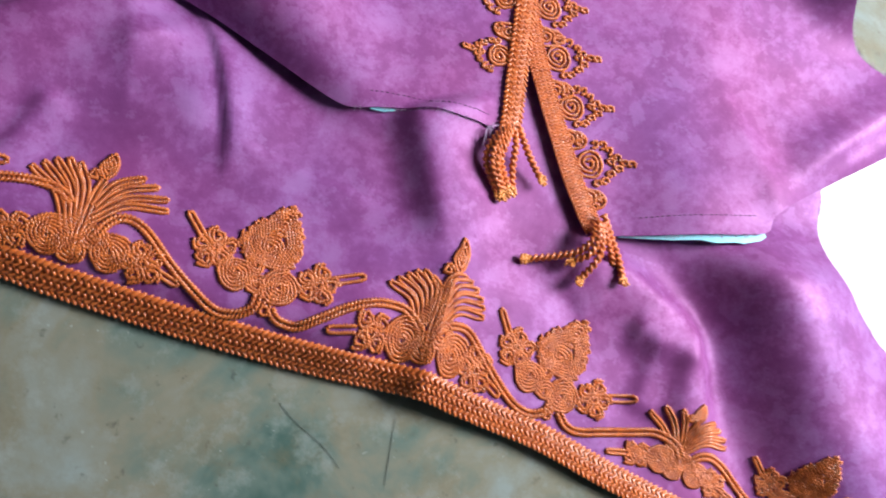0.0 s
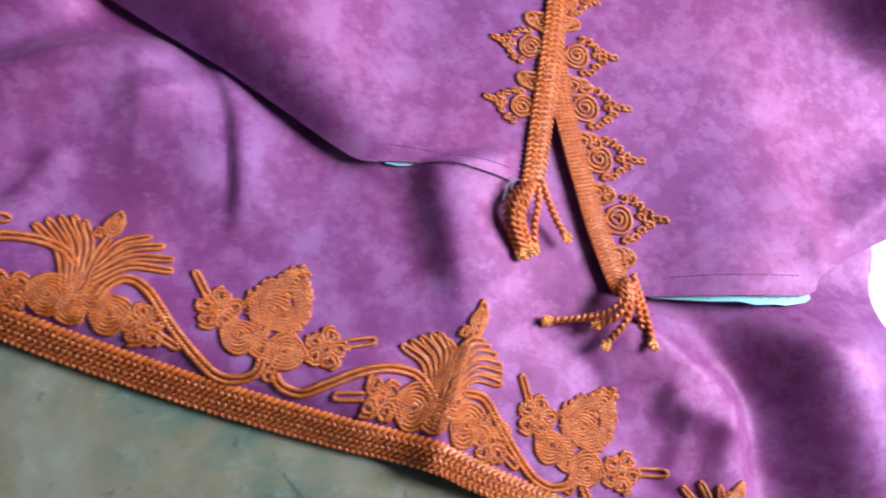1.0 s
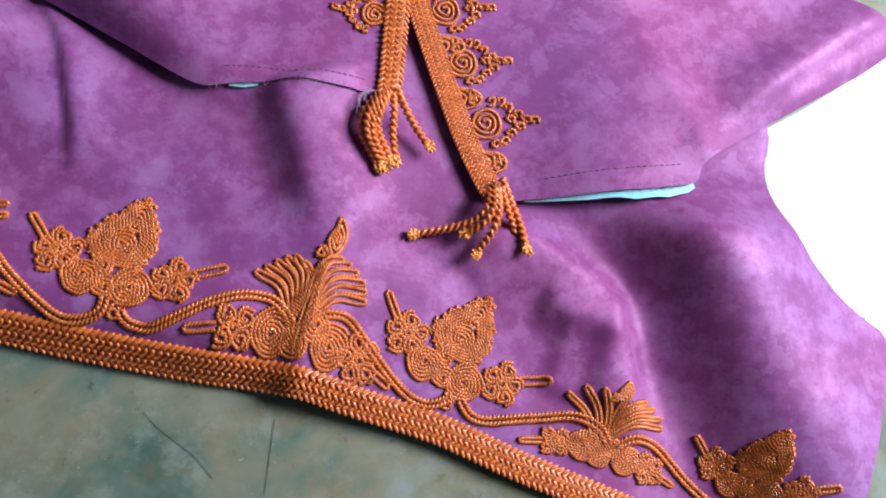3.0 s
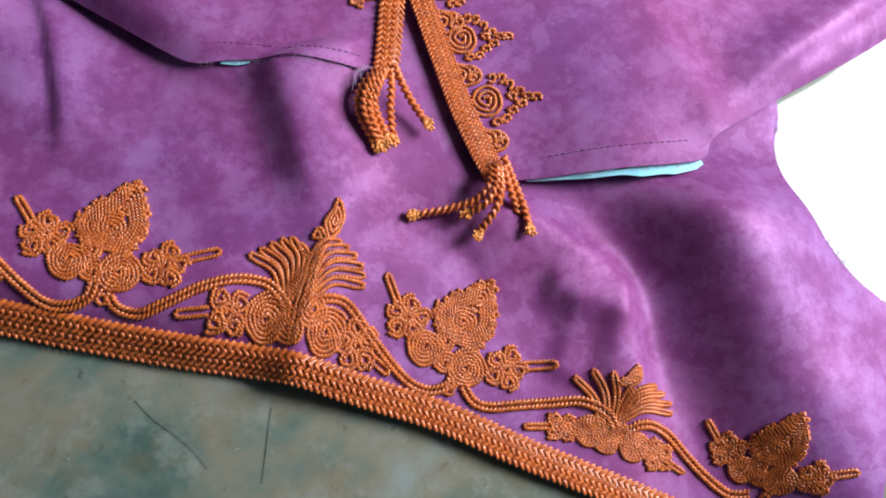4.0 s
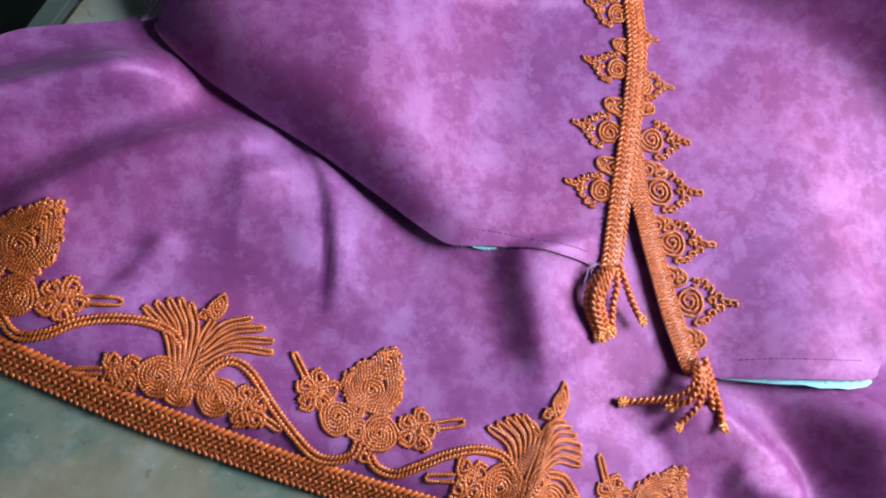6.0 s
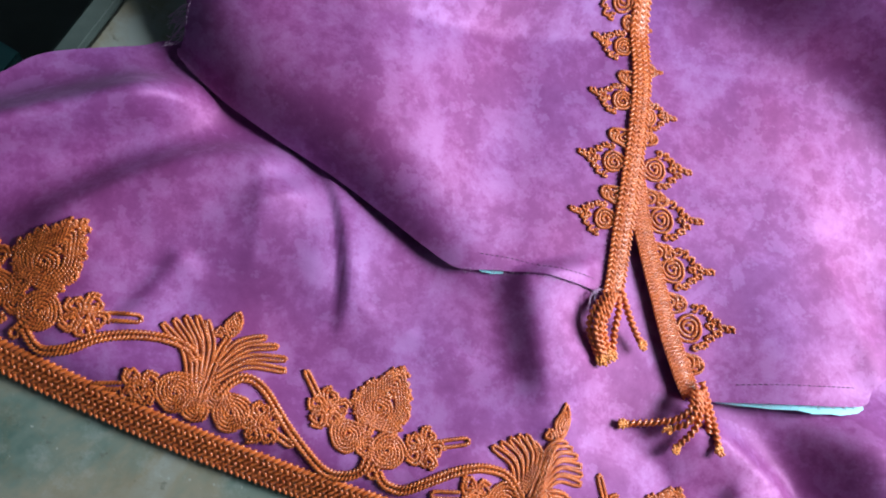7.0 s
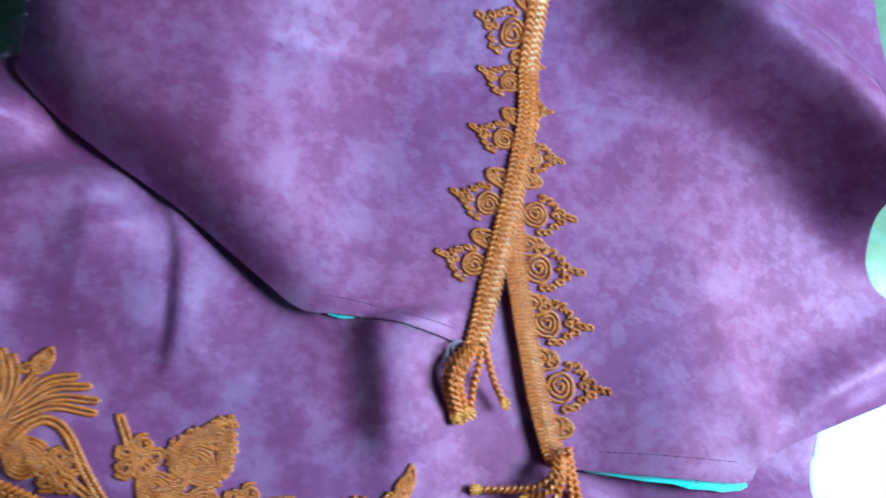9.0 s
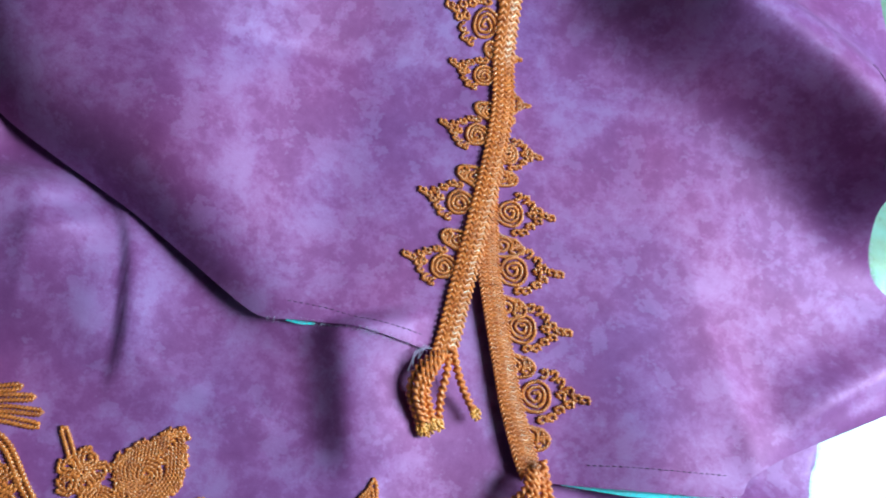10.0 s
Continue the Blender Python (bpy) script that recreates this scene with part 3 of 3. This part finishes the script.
LEFT_BRAID = [(0.160, 0.47), (0.1640, 0.40), (0.1668, 0.3602), (0.1700, 0.3257), (0.1730, 0.2926), (0.1708, 0.2596), (0.1665, 0.2250), (0.1625, 0.1965), (0.1588, 0.1690), (0.1566, 0.158)]
RIGHT_BRAID = [(0.168, 0.31), (0.170, 0.26), (0.1745, 0.2140), (0.1800, 0.1905), (0.1875, 0.1625), (0.1935, 0.1420), (0.2020, 0.1200), (0.2062, 0.1115)]
LEFT = [(0.170, 0.47)] + [(x + 0.0035, y) for x, y in spline(LEFT_BRAID, 0.004)[4:]] \
    + [tuple(q) for q in spline([(0.150, 0.1600), (0.1428, 0.1617), (0.1103, 0.1656), (0.0882, 0.1655), (0.0750, 0.1645), (0.064, 0.168), (0.0341, 0.1869), (0.0022, 0.2062), (-0.0282, 0.2218), (-0.0576, 0.2380), (-0.0796, 0.2560), (-0.0833, 0.2635), (-0.0805, 0.274), (-0.085, 0.38), (-0.08, 0.47)], 0.003)]
cloth("left_front", LEFT, left_height, garment, "purple crushed velvet front panel with stitched edge", sharp=True)
RIGHT = [(x - 0.0035, y) for x, y in reversed(spline(RIGHT_BRAID, 0.004).tolist())] + [(0.160, 0.36), (0.150, 0.47), (0.40, 0.47)] \
    + [tuple(q) for q in spline([(0.397, 0.44), (0.3985, 0.424), (0.4055, 0.3700), (0.4125, 0.3470), (0.404, 0.315), (0.391, 0.287), (0.3720, 0.2700), (0.3760, 0.252), (0.3890, 0.2325), (0.412, 0.216), (0.433, 0.198), (0.436, 0.190), (0.4200, 0.1790), (0.4000, 0.1680), (0.3535, 0.1455), (0.3120, 0.124), (0.3045, 0.1128), (0.290, 0.1106), (0.2705, 0.1098), (0.2217, 0.1084), (0.2100, 0.1085)], 0.003)]
cloth("right_front", RIGHT, right_height, garment, "purple crushed velvet front panel with stitched edge", sharp=True)
under_right = lambda x, y: np.maximum(right_height(x, y) - 0.0024, back_height(x, y) + 0.0008)
cloth("lining_edge", [(0.222, 0.1140), (0.222, 0.1082), (0.2512, 0.1067), (0.2650, 0.1070), (0.2736, 0.1056), (0.2850, 0.1064), (0.2904, 0.1060), (0.301, 0.1082), (0.3045, 0.1105), (0.300, 0.118)], under_right, garment, "turquoise lining peeping out under the edge", 0.0015, 0.0006, LINING, True)
under_left = lambda x, y: left_height(x, y) - 0.0022
cloth("lining_edge", [(0.083, 0.170), (0.083, 0.1648), (0.090, 0.1640), (0.096, 0.1650), (0.097, 0.170)], under_left, garment, "turquoise lining peeping out under the edge", 0.0012, 0.0006, LINING, True)

inner = np.array(hem_curve)
tan_ = np.gradient(inner, axis=0)
tan_ /= np.linalg.norm(tan_, axis=1)[:, None]
hem_mid = inner + 0.0062 * np.column_stack([-tan_[:, 1], tan_[:, 0]])
braid("hem_braid", [tuple(q) for q in hem_mid[::5]], 0.0128, 6, 0.0030, back_height, garment, "flat orange plaited braid along the hem")
braid("front_braid", LEFT_BRAID, 0.0112, 6, 0.0030, lambda x, y: left_height(x, y) + 0.001, garment, "flat orange plaited braid along the front opening")
braid("front_braid", RIGHT_BRAID, 0.0112, 8, 0.0021, lambda x, y: right_height(x, y) + 0.0005, garment, "flat orange plaited braid along the front opening")

OPEN_FAN = [(-0.58, 0.72), (-0.50, 0.78), (-0.42, 0.83), (-0.33, 0.86), (-0.24, 0.84)]
OPEN_FRONDS = [(0.50, 0.60), (0.48, 0.70), (0.38, 0.79), (0.26, 0.84)]
palm_motif(garment, (-0.0443, 0.0764), (-0.0358, 0.1303), 1.0, OPEN_FAN, OPEN_FRONDS)
palm_motif(garment, (0.1138, 0.0348), (0.1330, 0.0998), 0.78, [(-0.56, 0.49), (-0.49, 0.54), (-0.42, 0.59), (-0.35, 0.63), (-0.28, 0.65), (-0.20, 0.62), (-0.14, 0.58)],
           [(0.35, 0.48), (0.335, 0.545), (0.30, 0.60), (0.23, 0.655), (0.15, 0.69), (0.08, 0.71)], (0.0, 0.70), 0.16)
palm_motif(garment, (0.2518, -0.0200), (0.2632, 0.0184), 1.1, OPEN_FAN[::2], OPEN_FRONDS)
leaf_motif(garment, (0.0338, 0.0572), (0.0468, 0.1103))
leaf_motif(garment, (0.1768, 0.0119), (0.2004, 0.0606))
leaf_motif(garment, (-0.1342, 0.1085), (-0.1110, 0.1628))
leaf_motif(garment, (0.3174, -0.0449), (0.3312, -0.0086))

def stem(line):
    """Two cords side by side that wind from one motif to the next."""
    p = spline(line, 0.003)
    t = np.gradient(p, axis=0)
    t /= np.linalg.norm(t, axis=1)[:, None]
    n = np.column_stack([-t[:, 1], t[:, 0]])
    return cords("stem", [p + 0.00125 * n, p - 0.00125 * n], 0.00125, ORANGE, garment, back_height, "winding stem of two orange twisted cords")


stem([(0.037, 0.06), (0.04, 0.055), (0.049, 0.052), (0.06, 0.056), (0.074, 0.062), (0.088, 0.065), (0.1, 0.063), (0.106, 0.057), (0.109, 0.051)])
stem([(-0.041, 0.089), (-0.036, 0.096), (-0.029, 0.099), (-0.02, 0.094), (-0.008, 0.078), (0.004, 0.065), (0.013, 0.058), (0.022, 0.057), (0.029, 0.06), (0.031, 0.066)])
stem([(-0.13, 0.113), (-0.125, 0.106), (-0.119, 0.103), (-0.108, 0.105), (-0.097, 0.111), (-0.083, 0.114), (-0.068, 0.114), (-0.057, 0.11), (-0.051, 0.103)])
stem([(0.123, 0.055), (0.129, 0.055), (0.135, 0.052), (0.143, 0.04), (0.152, 0.027), (0.16, 0.018), (0.168, 0.014), (0.176, 0.015), (0.179, 0.018)])
stem([(0.184, 0.015), (0.188, 0.008), (0.195, 0.005), (0.209, 0.005), (0.227, 0.005), (0.235, 0.005), (0.242, 0.003), (0.249, -0.002), (0.252, -0.008)])
stem([(0.257, -0.011), (0.262, -0.008), (0.27, -0.008), (0.278, -0.013), (0.284, -0.021), (0.292, -0.031), (0.303, -0.041), (0.312, -0.042)])
stem([(-0.139, 0.118), (-0.146, 0.113), (-0.154, 0.113), (-0.168, 0.122), (-0.184, 0.135)])

left_tips = [(0.140, 0.371), (0.1362, 0.3371), (0.1441, 0.3125), (0.1430, 0.2780), (0.1369, 0.2402), (0.1335, 0.2063)]
for tipx, tipy in left_tips:
    lc = spline(LEFT_BRAID, 0.001)
    foot = lc[np.argmin(np.abs(lc[:, 1] - (tipy - 0.006)))] - np.array([0.004, 0])
    lace_point(garment, tuple(foot), (tipx, tipy), left_height)
right_tips = [(0.1762, 0.3556), (0.1817, 0.3249), (0.1883, 0.2990), (0.1970, 0.2709), (0.2065, 0.2384), (0.2124, 0.2091), (0.2190, 0.1804), (0.2300, 0.1489)]
rc = spline([(0.150, 0.37), (0.160, 0.34)] + RIGHT_BRAID, 0.001)
for tipx, tipy in right_tips:
    foot = rc[np.argmin(np.abs(rc[:, 1] - (tipy - 0.001)))] + np.array([0.004, 0])
    lace_point(garment, tuple(foot), (tipx, tipy), right_height)


def tassel(paths, label):
    """The braid's loose ends: each cord with a frayed knot at its end."""
    top = None
    for path in paths:
        verts, faces = [], []
        rope(path, 0.0018, verts, faces, pitch=0.0065)
        ob = part("tassel_cord", verts, faces, GOLD if top else BRAID, garment, label)
        end, before = np.array(path[-1]), np.array(path[-2])
        d = (end - before) / np.linalg.norm(end - before)
        verts, faces = [], []
        for i in range(9):
            a = i * 2 * math.pi / 9
            s = np.array([math.cos(a), math.sin(a), random.uniform(0, 0.8)]) * 0.0019
            rope([end - d * 0.002, end + s * 0.6 + d * 0.001, end + s * 1.3 + d * random.uniform(0.002, 0.004)], 0.0008, verts, faces)
        part("frayed_end", verts, faces, GOLD, ob)


tassel([[(0.1525, 0.160, 0.018), (0.1448, 0.150, 0.019), (0.1435, 0.140, 0.017), (0.1500, 0.1270, 0.013)],
        [(0.1540, 0.160, 0.019), (0.1470, 0.149, 0.021), (0.1460, 0.139, 0.019), (0.1520, 0.1265, 0.014)],
        [(0.1555, 0.160, 0.019), (0.1495, 0.149, 0.021), (0.1485, 0.139, 0.019), (0.1535, 0.1280, 0.014)],
        [(0.1570, 0.160, 0.019), (0.1520, 0.149, 0.021), (0.1510, 0.141, 0.018), (0.1560, 0.1300, 0.014)],
        [(0.1590, 0.160, 0.018), (0.1588, 0.150, 0.019), (0.1582, 0.140, 0.016), (0.1592, 0.1300, 0.012)],
        [(0.1610, 0.162, 0.018), (0.1645, 0.152, 0.018), (0.1690, 0.144, 0.016), (0.1745, 0.1370, 0.013)]],
       "orange twisted cord end of the front braid")
tassel([[(0.2030, 0.113, 0.017), (0.2005, 0.103, 0.020), (0.1940, 0.097, 0.017), (0.1830, 0.0945, 0.013), (0.1690, 0.0930, 0.010)],
        [(0.2050, 0.113, 0.018), (0.2030, 0.102, 0.021), (0.1985, 0.095, 0.020), (0.1920, 0.0920, 0.016)],
        [(0.2065, 0.113, 0.018), (0.2055, 0.101, 0.021), (0.2025, 0.092, 0.020), (0.1960, 0.0835, 0.015)],
        [(0.2085, 0.113, 0.017), (0.2105, 0.102, 0.018), (0.2135, 0.094, 0.016), (0.2150, 0.0900, 0.014)],
        [(0.2095, 0.118, 0.016), (0.2130, 0.105, 0.017), (0.2165, 0.094, 0.017), (0.2180, 0.0850, 0.017)]],
       "orange twisted cord end of the front braid")


def stitches(line, height, length=0.0016, gap=0.0012):
    p = spline(line, length + gap)
    verts, faces = [], []
    for a, b in zip(p, p[1:]):
        e = a + (b - a) * length / (length + gap)
        q = np.array([a, (a + e) / 2, e])
        rope(np.column_stack([q, height(q[:, 0], q[:, 1]) + 0.0001]), 0.00022, verts, faces, step=0.0005)
    return part("seam_stitches", verts, faces, INK, garment, "dark purple running stitches")


stitches([(0.232, 0.1185), (0.25, 0.1198), (0.27, 0.1205), (0.298, 0.1215)], right_height)
stitches([(0.082, 0.1735), (0.10, 0.1730), (0.12, 0.1700), (0.147, 0.1675)], left_height)


stitches([(0.354, 0.334), (0.357, 0.318), (0.360, 0.300), (0.364, 0.280)], right_height, 0.0022, 0.0004)


def loose(name, line, height, r=0.00016, lift=0.0006):
    p = spline(line, 0.002)
    verts, faces = [], []
    rope(np.column_stack([p, height(p[:, 0], p[:, 1]) + lift]), r, verts, faces, step=0.001)
    return part(name, verts, faces, HAIR, garment)


rng = random.Random(4)
for i in range(26):
    a = rng.uniform(0, 1)
    x, y = -0.0820 + 0.002 * a, 0.267 + 0.026 * a
    loose("frayed_thread", [(x + 0.002, y), (x - rng.uniform(0.001, 0.005), y + rng.uniform(-0.003, 0.002)), (x - rng.uniform(0.003, 0.009), y + rng.uniform(-0.007, 0.003))], left_height, 0.00018)
for i in range(7):
    loose("frayed_thread", [(0.150 + rng.uniform(-0.003, 0.003), 0.1625), (0.146 - rng.uniform(0, 0.004), 0.156 + rng.uniform(-0.003, 0.003)), (0.143 + rng.uniform(-0.004, 0.003), 0.146 + rng.uniform(-0.008, 0.004))], back_height, 0.00014, 0.006)

# scratches on the table
for line in ([(0.101, 0.0115), (0.0995, 0.003), (0.0984, -0.0046), (0.096, -0.02)], [(0.045, 0.018), (0.052, 0.010), (0.066, -0.002), (0.074, -0.012)]):
    p = spline(line, 0.002)
    verts = []
    for i, (x, y) in enumerate(p):
        w = 0.00022 * (0.5 + abs(noise.noise((x * 300, y * 300, 0))))
        verts += [(x - w, y, 0.0003), (x + w, y, 0.0003), (x, y, 0.0005)]
    faces = []
    for i in range(len(p) - 1):
        faces += [(3 * i, 3 * i + 2, 3 * i + 5, 3 * i + 3), (3 * i + 2, 3 * i + 1, 3 * i + 4, 3 * i + 5)]
    ob = part("scratch", verts, faces, SCRATCH, None)
    ob.parent, ob.matrix_parent_inverse = table, table.matrix_world.inverted()


def fray(name, line, height, parent, out, seed, count, label):
    """Short broken threads standing out from a raw edge, as one part."""
    r = random.Random(seed)
    p = spline(line, 0.0005)
    t = np.gradient(p, axis=0)
    t /= np.linalg.norm(t, axis=1)[:, None]
    n = np.column_stack([t[:, 1], -t[:, 0]]) * out
    verts, faces = [], []
    for i in range(count):
        k = r.randrange(len(p))
        a = p[k] - n[k] * 0.001
        b = p[k] + n[k] * r.uniform(0.0005, 0.0016) + t[k] * r.uniform(-0.0012, 0.0012)
        c = b + n[k] * r.uniform(0.0, 0.0012) + t[k] * r.uniform(-0.0016, 0.0016)
        q = np.array([a, b, c])
        z = float(height(q[:1, 0], q[:1, 1])[0]) + np.array([0.0, r.uniform(-0.0006, 0.0008), r.uniform(-0.001, 0.0012)])
        rope(np.column_stack([q, z]), 0.000065, verts, faces, step=0.0007)
    ob = part(name, verts, faces, HAIR, parent, label)
    ob["kind"] = "stuff"
    return ob


fray("frayed_edge", [(0.400, 0.0375), (0.391, 0.0435), (0.3730, 0.0578), (0.3591, 0.0771), (0.3518, 0.1028), (0.3545, 0.125), (0.3600, 0.1445)], back_height, garment, 1.0, 1, 260, "raw frayed purple edge")
fray("frayed_edge", [(0.150, 0.1600), (0.1428, 0.1617), (0.1103, 0.1656), (0.0882, 0.1655), (0.0750, 0.1645)], left_height, garment, -1.0, 2, 70, "raw frayed purple edge")
fray("frayed_edge", [(0.3045, 0.1128), (0.290, 0.1106), (0.2705, 0.1098), (0.2217, 0.1084)], right_height, garment, -1.0, 3, 60, "raw frayed purple edge")
fray("frayed_edge", [(0.391, 0.287), (0.3720, 0.2700), (0.3760, 0.252), (0.3890, 0.2325), (0.412, 0.216)], right_height, garment, -1.0, 5, 200, "raw frayed purple edge")

# a low bench beside the table
TEAL = plain("worn_teal_paint", (0.05, 0.20, 0.23), (0.12, 0.34, 0.37), 0.45, 14)
bench = tagged(new("bench"), "low worn teal painted wooden bench beside the table", "bench")
bench.matrix_world = pose(-0.50, 0.06, -0.75, 0, 0, -24)
for off in (-0.075, 0.0, 0.075):
    box("seat_board", (0.068, 0.80, 0.022), (off, 0, 0.439), TEAL, bench, 0, 0.003)
for x in (-0.08, 0.08):
    for y in (-0.34, 0.34):
        box("leg", (0.04, 0.04, 0.428), (x, y, 0.2140), TEAL, bench, 0, 0.003)
